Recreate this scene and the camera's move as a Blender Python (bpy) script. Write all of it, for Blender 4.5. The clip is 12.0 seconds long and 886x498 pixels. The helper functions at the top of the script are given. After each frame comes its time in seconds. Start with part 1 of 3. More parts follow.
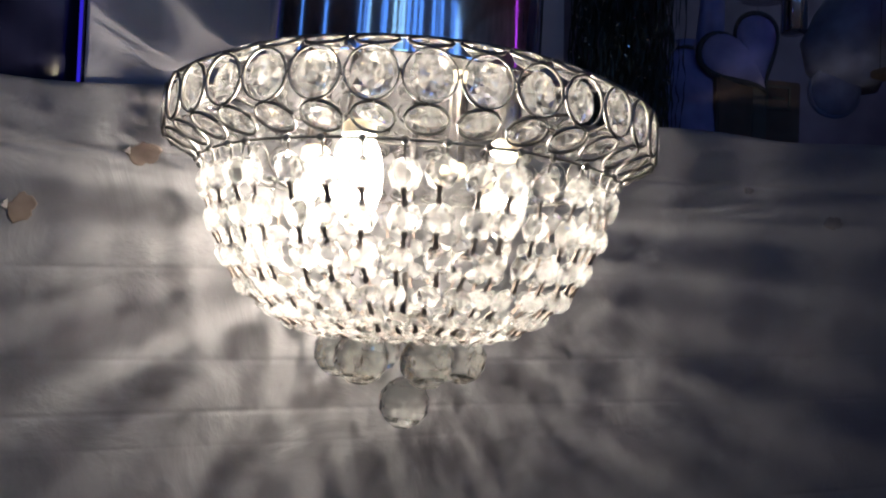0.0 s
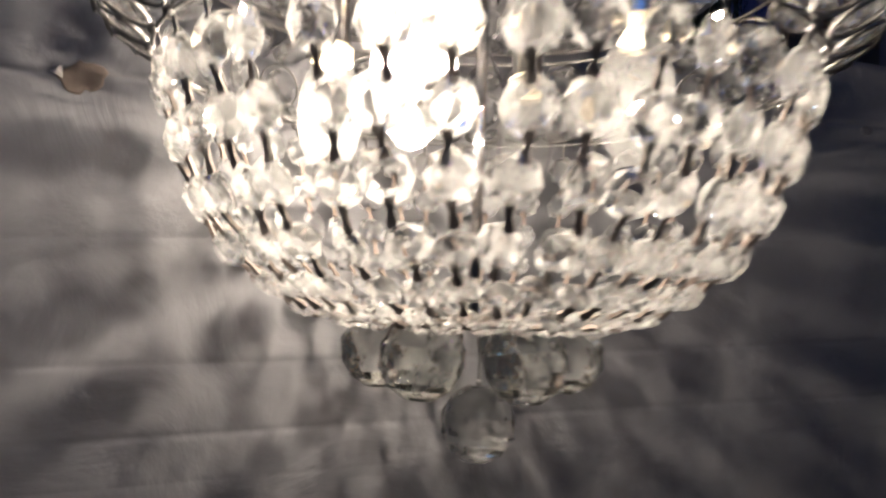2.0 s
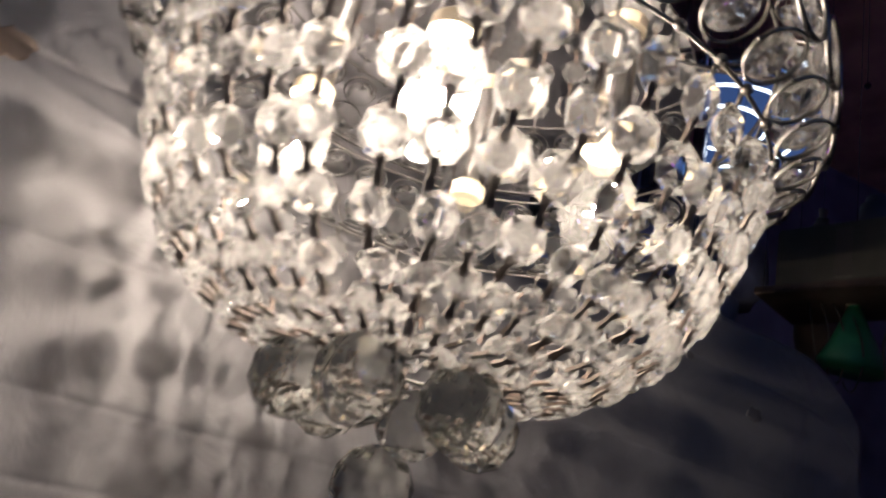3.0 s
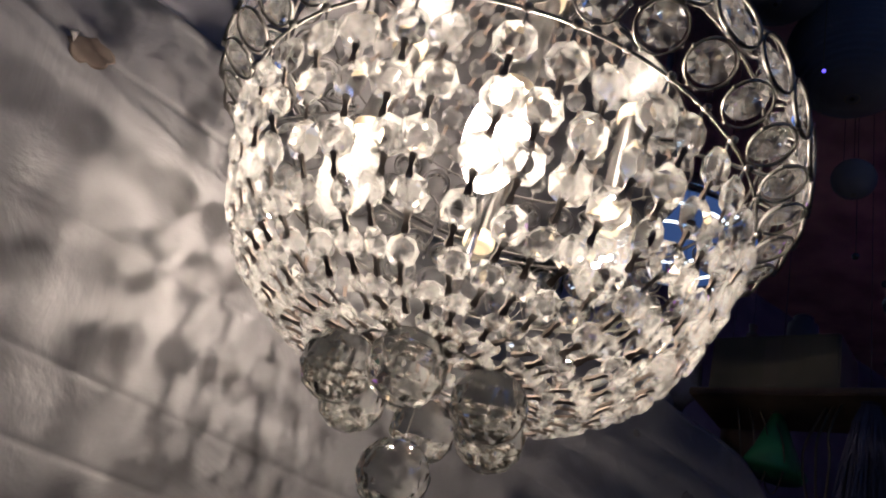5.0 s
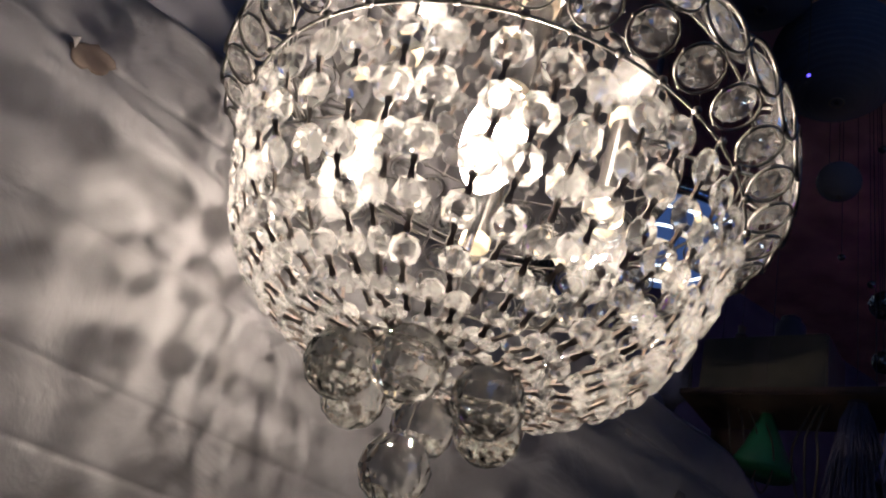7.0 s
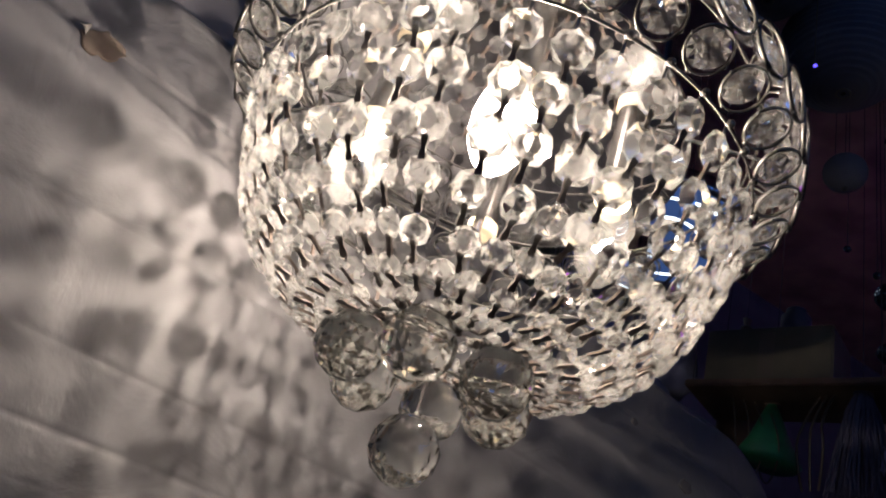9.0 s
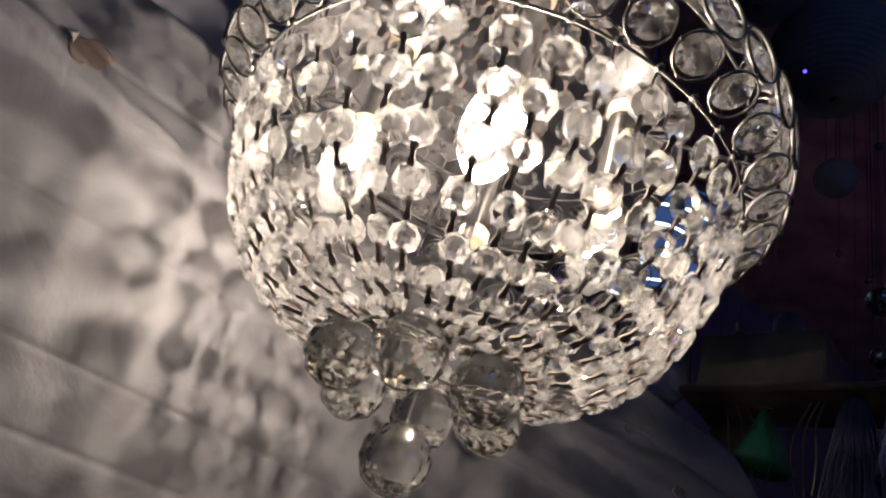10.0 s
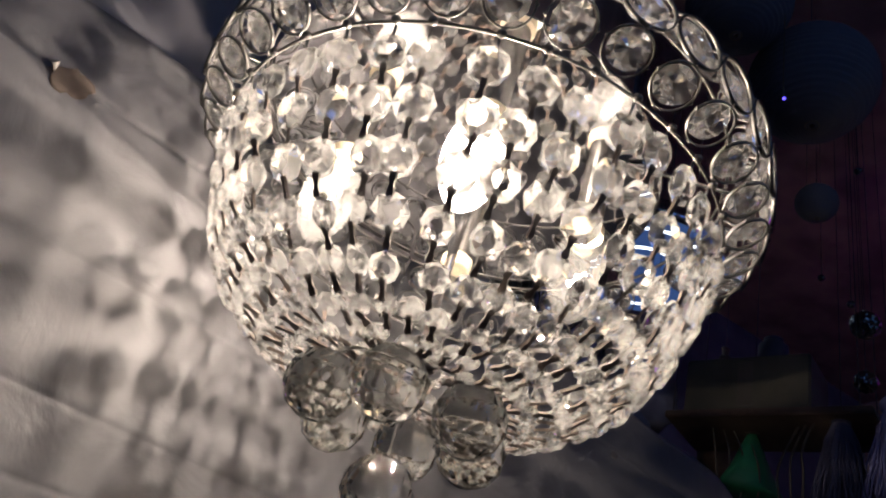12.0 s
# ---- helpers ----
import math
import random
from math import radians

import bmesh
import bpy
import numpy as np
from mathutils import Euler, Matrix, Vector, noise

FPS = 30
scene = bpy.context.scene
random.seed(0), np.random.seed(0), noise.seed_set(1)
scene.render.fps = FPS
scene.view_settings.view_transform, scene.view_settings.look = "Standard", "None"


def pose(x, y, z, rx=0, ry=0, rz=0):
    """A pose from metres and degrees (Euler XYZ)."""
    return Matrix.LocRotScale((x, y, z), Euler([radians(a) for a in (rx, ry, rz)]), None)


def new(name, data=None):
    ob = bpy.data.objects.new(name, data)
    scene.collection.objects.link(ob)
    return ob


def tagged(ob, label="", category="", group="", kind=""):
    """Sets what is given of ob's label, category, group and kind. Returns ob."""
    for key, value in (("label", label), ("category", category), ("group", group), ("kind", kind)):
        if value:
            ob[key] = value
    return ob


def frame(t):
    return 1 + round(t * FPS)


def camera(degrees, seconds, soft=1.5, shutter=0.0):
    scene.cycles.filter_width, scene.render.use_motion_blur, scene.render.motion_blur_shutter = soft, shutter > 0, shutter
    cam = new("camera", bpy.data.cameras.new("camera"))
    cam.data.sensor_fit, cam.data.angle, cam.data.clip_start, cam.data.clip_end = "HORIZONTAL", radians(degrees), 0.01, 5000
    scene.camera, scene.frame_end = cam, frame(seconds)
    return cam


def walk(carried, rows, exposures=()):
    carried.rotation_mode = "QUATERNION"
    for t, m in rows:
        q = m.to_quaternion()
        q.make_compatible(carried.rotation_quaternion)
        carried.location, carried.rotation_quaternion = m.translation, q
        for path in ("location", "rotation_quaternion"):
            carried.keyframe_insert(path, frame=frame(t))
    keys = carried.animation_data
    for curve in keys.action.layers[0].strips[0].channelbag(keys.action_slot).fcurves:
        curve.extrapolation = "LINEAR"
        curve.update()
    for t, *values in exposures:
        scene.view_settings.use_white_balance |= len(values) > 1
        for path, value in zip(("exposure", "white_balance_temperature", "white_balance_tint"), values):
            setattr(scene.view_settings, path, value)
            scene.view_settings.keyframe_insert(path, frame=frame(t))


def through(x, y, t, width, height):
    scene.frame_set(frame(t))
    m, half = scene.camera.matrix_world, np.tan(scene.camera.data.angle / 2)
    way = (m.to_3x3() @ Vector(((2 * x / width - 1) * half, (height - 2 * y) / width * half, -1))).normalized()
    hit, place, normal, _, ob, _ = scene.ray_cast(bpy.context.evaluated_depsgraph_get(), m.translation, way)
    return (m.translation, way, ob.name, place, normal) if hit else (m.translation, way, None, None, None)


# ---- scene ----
cam = camera(62.2, 12.0, soft=2.0, shutter=0.9)
S = 0.845                     # model units to metres
H = 1.75                      # height of the lamp's middle over the floor
# seconds; place; turn about x, y, z in degrees
ROWS = [
    (0.0, 0.0276, -0.5732, 1.7623, 93.39, -3.39, -0.28),
    (0.5, 0.0238, -0.57, 1.7596, 94.15, -3.52, -0.5),
    (1.0, -0.0104, -0.5307, 1.7665, 92.44, -4.16, -3.32),
    (1.5, -0.0175, -0.4412, 1.7505, 95.82, -4.42, -4.11),
    (2.0, -0.0282, -0.3765, 1.7471, 92.6, -2.11, -1.84),
    (2.5, -0.0632, -0.3411, 1.7015, 106.55, -8.22, -14.45),
    (3.0, -0.0901, -0.3437, 1.6573, 112.05, -13.51, -21.21),
    (3.5, -0.1194, -0.3508, 1.629, 115.2, -15.92, -24.44),
    (5.5, -0.1405, -0.3613, 1.5838, 122.22, -17.46, -29.8),
    (6.0, -0.1419, -0.3642, 1.5857, 122.62, -16.84, -29.96),
    (6.5, -0.1448, -0.3643, 1.585, 123.66, -16.96, -30.35),
    (7.0, -0.1456, -0.3641, 1.5771, 122.11, -16.82, -30.08),
    (9.0, -0.1454, -0.3628, 1.569, 121.7, -16.99, -29.81),
    (9.5, -0.1457, -0.362, 1.5686, 121.82, -16.82, -29.83),
    (10.0, -0.1434, -0.3619, 1.5707, 122.32, -16.47, -30.1),
    (10.5, -0.1418, -0.3632, 1.5731, 122.6, -16.19, -30.29),
    (11.0, -0.1417, -0.3624, 1.5723, 122.78, -16.24, -30.19),
    (11.5, -0.1411, -0.3635, 1.5732, 123.74, -16.02, -30.5),
    (12.0, -0.1413, -0.3637, 1.5744, 124.41, -15.71, -30.78),
]
EXPOSURES = [(0.0, 0.95, 6480, 8), (1.6, 0.60, 6580, 8), (2.6, 0.04, 6810, 14), (12.0, 0.04, 6810, 14)]
walk(cam, [(t, pose(*place_and_turn)) for t, *place_and_turn in ROWS], EXPOSURES)

# ---- world and light ----
scene.cycles.max_bounces, scene.cycles.transmission_bounces, scene.cycles.transparent_max_bounces = 32, 32, 32
world = bpy.data.worlds.new("world")
scene.world = world
world.use_nodes = True
world.node_tree.nodes["Background"].inputs[0].default_value = (0.10, 0.11, 0.16, 1)
world.node_tree.nodes["Background"].inputs[1].default_value = 0.05

# places of the four bulbs in the lamp, and how strongly each is lit
BULBS = [(-0.040, -0.086, 1.05), (0.084, -0.041, 0.38), (0.040, 0.086, 0.0), (-0.096, 0.034, 0.80)]
GLOW = 11400.0


# ---- materials ----
def material(name):
    m = bpy.data.materials.new(name)
    m.use_nodes = True
    nt = m.node_tree
    return m, nt, nt.nodes["Principled BSDF"], nt.nodes["Material Output"]


def node(nt, kind, **values):
    n = nt.nodes.new(kind)
    for key, value in values.items():
        n.inputs[key].default_value = value
    return n


def noise_bump(nt, bsdf, scale, strength, distance=0.002, detail=4.0):
    tc = nt.nodes.new("ShaderNodeTexCoord")
    nz = node(nt, "ShaderNodeTexNoise", Scale=scale, Detail=detail)
    bp = node(nt, "ShaderNodeBump", Strength=strength, Distance=distance)
    nt.links.new(tc.outputs["Object"], nz.inputs["Vector"])
    nt.links.new(nz.outputs[0], bp.inputs["Height"])
    nt.links.new(bp.outputs[0], bsdf.inputs["Normal"])
    return tc, nz


def ramp(nt, source, stops):
    r = nt.nodes.new("ShaderNodeValToRGB")
    while len(r.color_ramp.elements) < len(stops):
        r.color_ramp.elements.new(0.5)
    for el, (p, c) in zip(r.color_ramp.elements, stops):
        el.position, el.color = p, (*c, 1)
    nt.links.new(source, r.inputs[0])
    return r


def crystal_material(name, through, white, tint=(1, 1, 1), ior=1.52, facets=False):
    """Cut glass: refraction, a share of straight transmission and a white share in
    place of the gleam of refracted light; with facets each flat face takes shares of its own."""
    m, nt, bsdf, out = material(name)
    nt.nodes.remove(bsdf)
    body = node(nt, "ShaderNodeBsdfGlass", Color=(*tint, 1), Roughness=0.0, IOR=ior)
    tr = node(nt, "ShaderNodeBsdfTransparent")
    tl = node(nt, "ShaderNodeBsdfTranslucent", Color=(0.9, 0.9, 0.88, 1))
    df = node(nt, "ShaderNodeBsdfDiffuse", Color=(0.9, 0.9, 0.88, 1))
    # matt white mixed in to imitate the bright gleam inside the glass
    gleam = node(nt, "ShaderNodeMixShader", Fac=0.45)
    nt.links.new(tl.outputs[0], gleam.inputs[1])
    nt.links.new(df.outputs[0], gleam.inputs[2])
    a = node(nt, "ShaderNodeMixShader", Fac=through)
    nt.links.new(body.outputs[0], a.inputs[1])
    nt.links.new(tr.outputs[0], a.inputs[2])
    b = node(nt, "ShaderNodeMixShader", Fac=white)
    nt.links.new(a.outputs[0], b.inputs[1])
    nt.links.new(gleam.outputs[0], b.inputs[2])
    if facets:
        geo = nt.nodes.new("ShaderNodeNewGeometry")
        info = nt.nodes.new("ShaderNodeObjectInfo")
        snap = nt.nodes.new("ShaderNodeVectorMath")
        snap.operation = "SNAP"
        snap.inputs[1].default_value = (0.04, 0.04, 0.04)
        dice = nt.nodes.new("ShaderNodeTexWhiteNoise")
        dice.noise_dimensions = "4D"
        nt.links.new(geo.outputs["True Normal"], snap.inputs[0])
        nt.links.new(snap.outputs[0], dice.inputs["Vector"])
        nt.links.new(info.outputs["Random"], dice.inputs["W"])
        split = nt.nodes.new("ShaderNodeSeparateColor")
        nt.links.new(dice.outputs["Color"], split.inputs[0])
        # random white per face imitates brightly and dully gleaming facets
        for k, lo, hi, top, mix in ((0, 0.42, 0.56, through, a), (1, 0.35, 1.0, white * 3.0, b)):
            share = node(nt, "ShaderNodeMapRange")
            share.inputs["From Min"].default_value, share.inputs["From Max"].default_value = lo, hi
            share.inputs["To Max"].default_value = top
            nt.links.new(split.outputs[k], share.inputs["Value"])
            nt.links.new(share.outputs[0], mix.inputs[0])
    nt.links.new(b.outputs[0], out.inputs["Surface"])
    return m


def metal_material(name, colour, rough, scale=60.0, bump=0.1):
    m, nt, bsdf, out = material(name)
    bsdf.inputs["Metallic"].default_value = 1.0
    bsdf.inputs["Base Color"].default_value = (*colour, 1)
    tc, nz = noise_bump(nt, bsdf, scale, bump, 0.0005)
    r = node(nt, "ShaderNodeMapRange")
    r.inputs["To Min"].default_value, r.inputs["To Max"].default_value = rough * 0.7, rough * 1.4
    nt.links.new(nz.outputs[0], r.inputs["Value"])
    nt.links.new(r.outputs[0], bsdf.inputs["Roughness"])
    return m


def plain_material(name, colour, rough=0.6, vary=0.25, scale=8.0, bump=0.2, sheen=0.0):
    m, nt, bsdf, out = material(name)
    bsdf.inputs["Roughness"].default_value = rough
    tc, nz = noise_bump(nt, bsdf, scale * 6, bump, 0.001)
    big = node(nt, "ShaderNodeTexNoise", Scale=scale, Detail=3.0)
    nt.links.new(tc.outputs["Object"], big.inputs["Vector"])
    lo = tuple(c * (1 - vary) for c in colour)
    hi = tuple(min(1, c * (1 + vary)) for c in colour)
    rp = ramp(nt, big.outputs[0], [(0.3, lo), (0.7, hi)])
    nt.links.new(rp.outputs[0], bsdf.inputs["Base Color"])
    return m


def glow_material(name, colour, strength):
    m, nt, bsdf, out = material(name)
    em = node(nt, "ShaderNodeEmission", Color=(*colour, 1), Strength=strength)
    nt.links.new(em.outputs[0], out.inputs["Surface"])
    return m


def sheet_material(name, colour):
    """Thin creased plastic sheet: fine grain, and soft crumples under it."""
    m = plain_material(name, colour, 0.55, 0.08, 4.0, 0.55)
    nt = m.node_tree
    bsdf = nt.nodes["Principled BSDF"]
    fine = bsdf.inputs["Normal"].links[0].from_node
    tc = nt.nodes.new("ShaderNodeTexCoord")
    soft = node(nt, "ShaderNodeTexNoise", Scale=11.0, Detail=5.0, Distortion=0.8)
    nt.links.new(tc.outputs["Object"], soft.inputs["Vector"])
    crumple = node(nt, "ShaderNodeBump", Strength=0.45, Distance=0.012)
    nt.links.new(soft.outputs[0], crumple.inputs["Height"])
    nt.links.new(crumple.outputs[0], fine.inputs["Normal"])
    return m


M_BEAD = crystal_material("cut_glass_bead", 0.31, 0.094, ior=1.55, facets=True)
M_TABLE = crystal_material("bead_flat_face", 0.60, 0.036, ior=1.55, facets=True)
M_CRYSTAL = crystal_material("cut_glass_disc", 0.30, 0.03, ior=1.55, facets=True)
M_BALL = crystal_material("crystal_ball_glass", 0.03, 0.008, (0.98, 0.985, 0.965), ior=1.56)
M_WIRE = metal_material("dark_chrome_wire", (0.18, 0.172, 0.168), 0.38, 300, 0.7)
M_PIN = plain_material("bronze_pin", (0.085, 0.062, 0.050), 0.7, 0.3, 200)
M_CHROME = metal_material("polished_chrome", (0.62, 0.62, 0.64), 0.09, 25.0, 0.03)
M_MIRROR = metal_material("mirror_steel", (0.82, 0.81, 0.82), 0.035, 18.0, 0.04)
# strong white share puts the front bulb's glare into its glass
M_GLARE_BULB = crystal_material("glare_bulb_glass", 0.48, 0.40, ior=1.3)
M_BULB_CLEAR = crystal_material("clear_bulb_glass", 0.78, 0.014, ior=1.2)
M_LEDS = {lit: glow_material("led_light", (1.0, 0.88, 0.745), GLOW * lit) for bx, by, lit in BULBS if lit}
M_PHOSPHOR = plain_material("cream_plastic", (0.80, 0.68, 0.48), 0.5, 0.1)
M_SOCKET = metal_material("socket_metal", (0.70, 0.69, 0.68), 0.15)
M_SHEET = sheet_material("white_sheet", (0.146, 0.144, 0.154))
M_PANEL = plain_material("white_panel", (0.26, 0.255, 0.282), 0.6, 0.05, 2.0, 0.1)
M_BACK = plain_material("brown_board", (0.135, 0.102, 0.082), 0.8, 0.3, 30)
M_DARK = plain_material("dark_shop_wall", (0.50, 0.35, 0.28), 0.8, 0.4)
M_CLOTH = plain_material("navy_back_cloth", (0.125, 0.115, 0.15), 0.9, 0.35, 6)
M_CEIL = plain_material("dark_ceiling", (0.48, 0.32, 0.25), 0.8, 0.3)
M_FLOOR = plain_material("dark_floor", (0.26, 0.24, 0.24), 0.5, 0.3)


# ---- mesh helpers ----
def part(name, bm, mat, parent=None, label="", m=None, smooth=False):
    me = bpy.data.meshes.new(name)
    bm.to_mesh(me)
    bm.free()
    me.materials.append(mat)
    if smooth:
        me.polygons.foreach_set("use_smooth", [True] * len(me.polygons))
    return piece(name, me, parent, m, label)


def piece(name, me, parent=None, m=None, label=""):
    ob = new(name, me)
    if parent:
        ob.parent = parent
    if m is not None:
        ob.matrix_basis = m
    if label:
        ob["label"] = label
    return ob


def mesh(name, bm, mat, smooth=False):
    me = bpy.data.meshes.new(name)
    bm.to_mesh(me)
    bm.free()
    me.materials.append(mat)
    if smooth:
        me.polygons.foreach_set("use_smooth", [True] * len(me.polygons))
    return me


def torus(bm, r, w, n=96, k=8, z=0.0, flat=1.0):
    rings = []
    for i in range(n):
        a = 2 * math.pi * i / n
        ring = []
        for j in range(k):
            b = 2 * math.pi * j / k
            rr = r + w * math.cos(b)
            ring.append(bm.verts.new((rr * math.cos(a), rr * math.sin(a), z + w * flat * math.sin(b))))
        rings.append(ring)
    for i in range(n):
        p, q = rings[i], rings[(i + 1) % n]
        for j in range(k):
            bm.faces.new((p[j], q[j], q[(j + 1) % k], p[(j + 1) % k]))
    return bm


def lathe(bm, profile, n=32, closed=True):
    rings = []
    for r, z in profile:
        rings.append([bm.verts.new((r * math.cos(2 * math.pi * i / n), r * math.sin(2 * math.pi * i / n), z)) for i in range(n)])
    for p, q in zip(rings, rings[1:]):
        for i in range(n):
            bm.faces.new((p[i], p[(i + 1) % n], q[(i + 1) % n], q[i]))
    if closed:
        bm.faces.new(list(reversed(rings[0])))
        bm.faces.new(rings[-1])
    return bm


def rod(bm, a, b, w, k=6):
    a, b = Vector(a), Vector(b)
    turn = (b - a).to_track_quat("Z", "Y").to_matrix()
    ends = []
    for p in (a, b):
        ends.append([bm.verts.new(p + turn @ Vector((w * math.cos(2 * math.pi * i / k), w * math.sin(2 * math.pi * i / k), 0))) for i in range(k)])
    for i in range(k):
        bm.faces.new((ends[0][i], ends[0][(i + 1) % k], ends[1][(i + 1) % k], ends[1][i]))
    bm.faces.new(list(reversed(ends[0])))
    bm.faces.new(ends[1])
    return bm


def box(bm, lo, hi, bevel=0.0):
    g = bmesh.ops.create_cube(bm, size=1.0)
    for v in g["verts"]:
        v.co = Vector([lo[i] + (v.co[i] + 0.5) * (hi[i] - lo[i]) for i in range(3)])
    if bevel:
        bmesh.ops.bevel(bm, geom=list({e for v in g["verts"] for e in v.link_edges}), offset=bevel, segments=2, affect="EDGES")
    return bm


def empty(name, m):
    ob = new(name)
    ob.empty_display_size = 0.05
    ob.matrix_basis = m
    return ob


# ---- the white sheet behind the lamp ----
WALL_ANG = math.atan(0.27)
WALL = Matrix.Translation((0, 0.238 * S, H)) @ pose(0, 0, 0, 0, -2.4, 0) @ pose(0, 0, 0, 0, 0, math.degrees(WALL_ANG))
rng = random.Random(3)


def fold_relief(u, z):
    """Depth of the sheet (towards its back) at a place on it: shallow folds and waves."""
    d = 0.0
    for zf, w, h in FOLDS:
        k = (z - zf - 0.0022 * math.sin(5 * u + zf * 40)) / w
        d += h * math.exp(-k * k)
    d += 0.003 * noise.noise(Vector((u * 2.2, z * 5.0, 3.1))) + 0.0018 * noise.noise(Vector((u * 9, z * 14, 7.7)))
    return d


FOLDS = [(0.144, 0.0026, 0.0012), (0.030, 0.0024, 0.0006), (-0.059, 0.0024, 0.0006), (-0.110, 0.0024, 0.0007), (-0.140, 0.0020, 0.0003), (-0.224, 0.0026, 0.0007), (-0.31, 0.0026, 0.0007)]
LEFT, RIGHT, TOP, LOW = -1.15, 0.926, 0.245, -2.05


def sheet():
    bm = bmesh.new()
    us = [LEFT * S + (RIGHT - LEFT) * S * i / 150 for i in range(151)]
    zs = [TOP * S - 0.75 * i / 110 for i in range(111)] + [LOW * S]
    zs = sorted(set(zs + [zf + 0.0016 * j for zf, w, h in FOLDS for j in range(-5, 6)]), reverse=True)
    front, back = [], []
    for z in zs:
        row, rear = [], []
        for u in us:
            cut = max(0.0, u - 0.64)
            zz = z - 2.9 * cut * cut * max(0, z / (TOP * S))
            lip = 0.003 * math.sin(u * 23) * max(0, 1 - (TOP * S - z) / 0.05)
            row.append(bm.verts.new((u, fold_relief(u, z), zz + lip)))
            rear.append(bm.verts.new((u, fold_relief(u, z) + 0.004, zz + lip)))
        front.append(row)
        back.append(rear)
    for grid, flip in ((front, False), (back, True)):
        for a, b in zip(grid, grid[1:]):
            for i in range(len(us) - 1):
                f = (a[i], b[i], b[i + 1], a[i + 1])
                bm.faces.new(f[::-1] if flip else f)
    for i in range(len(us) - 1):
        bm.faces.new((front[0][i], front[0][i + 1], back[0][i + 1], back[0][i]))
    for i in range(len(zs) - 1):
        bm.faces.new((front[i][-1], front[i + 1][-1], back[i + 1][-1], back[i][-1]))
    ob = part("wall_sheet", bm, M_SHEET, None, m=WALL, smooth=True)
    return tagged(ob, "white creased sheet covering the wall behind the lamp", "wall", kind="structure")


sheet()


def upper_panel():
    bm = bmesh.new()
    box(bm, (-0.390 * S, 0.022, -0.3), (0.215 * S, 0.040, 0.9), 0.003)
    ob = part("wall_panel", bm, M_PANEL, None, m=WALL)
    return tagged(ob, "pale painted panel above the creased sheet", "wall", kind="structure")


upper_panel()


def room():
    w, we, d0, d1, hh = 3.0, 2.1, -2.6, 1.15, 2.95
    def slab(name, lo, hi, mat, label):
        bm = bmesh.new()
        box(bm, lo, hi)
        tagged(part(name, bm, mat), label, name.split("_")[0], kind="structure")
    slab("floor", (-w, d0, -0.1), (we, d1, 0), M_FLOOR, "dark stall floor")
    slab("ceiling", (-w, d0, hh), (we, d1, hh + 0.1), M_CEIL, "dark brown stall ceiling")
    slab("wall_north", (-w, d1, 0), (we, d1 + 0.1, hh), M_CLOTH, "dark navy cloth back wall of the stall")
    slab("wall_south", (-w, d0 - 0.1, 0), (we, d0, hh), M_DARK, "dark front wall of the stall")
    slab("wall_west", (-w - 0.1, d0, 0), (-w, d1, hh), M_DARK, "dark side wall of the stall")
    slab("wall_east", (we, d0, 0), (we + 0.1, d1, hh), M_DARK, "dark side wall of the stall")


room()

# ---- the chandelier ----
lamp = empty("chandelier", Matrix.Translation((0, 0, H)) @ Matrix.Diagonal((S, S, S, 1)))
tagged(lamp, "round chrome chandelier with glass bead basket, lit", "chandelier")

RIM_R, BAND_R = 0.188, 0.218
Z_RIM, Z_LOW, Z_HIGH, Z_TOP = 0.116, 0.133, 0.171, 0.187


def torus_part(name, r, w, z, mat, label=""):
    return part(name, torus(bmesh.new(), r, w, 120, 8, z), mat, lamp, label, smooth=True)


torus_part("lower_rim", RIM_R, 0.0011, Z_RIM, M_WIRE, "shiny dark chrome hoop")
torus_part("upper_rim", RIM_R, 0.0013, Z_TOP, M_WIRE)


def cut_disc(r, depth, mat, facets=12):
    """A round cut stone with a pointed front and back and facets that meet in the points, facing +z."""
    bm = bmesh.new()
    def ring(rad, z, n, off):
        return [bm.verts.new((rad * math.cos(2 * math.pi * (i + off) / n), rad * math.sin(2 * math.pi * (i + off) / n), z)) for i in range(n)]
    table = ring(r * 0.62, depth * 0.30, facets, 0.5)
    front = bm.verts.new((0, 0, depth * 0.46))
    g1 = ring(r, depth * 0.08, facets, 0.0)
    g2 = ring(r, -depth * 0.05, facets, 0.0)
    low = ring(r * 0.55, -depth * 0.38, facets, 0.5)
    tip = bm.verts.new((0, 0, -depth * 0.58))
    for i in range(facets):
        j = (i + 1) % facets
        bm.faces.new((table[i], table[j], front))
        bm.faces.new((table[i], g1[j], table[j]))
        bm.faces.new((table[i], g1[i], g1[j]))
        bm.faces.new((g1[i], g2[i], g2[j], g1[j]))
        bm.faces.new((g2[i], low[i], g2[j]))
        bm.faces.new((low[i], low[j], g2[j]))
        bm.faces.new((low[i], tip, low[j]))
    bmesh.ops.recalc_face_normals(bm, faces=bm.faces)
    return mesh("crystal", bm, mat)


RING_R = 0.0178


def wire_ring(r):
    """A ring of flat wire with a blob of solder where it meets each neighbour."""
    bm = torus(bmesh.new(), r, 0.0007, 32, 6, 0, 2.2)
    for x, y in ((r, 0), (0, r), (-r, 0), (0, -r)):
        bmesh.ops.create_icosphere(bm, subdivisions=1, radius=0.0015, matrix=Matrix.Translation((x * 1.03, y * 1.03, 0)))
    return mesh("ring", bm, M_WIRE, True)


ring_me = wire_ring(RING_R)
disc_me = cut_disc(0.0145, 0.012, M_CRYSTAL)
small_ring_me = wire_ring(0.0146)
small_disc_me = cut_disc(0.0126, 0.011, M_CRYSTAL)
rng = random.Random(11)


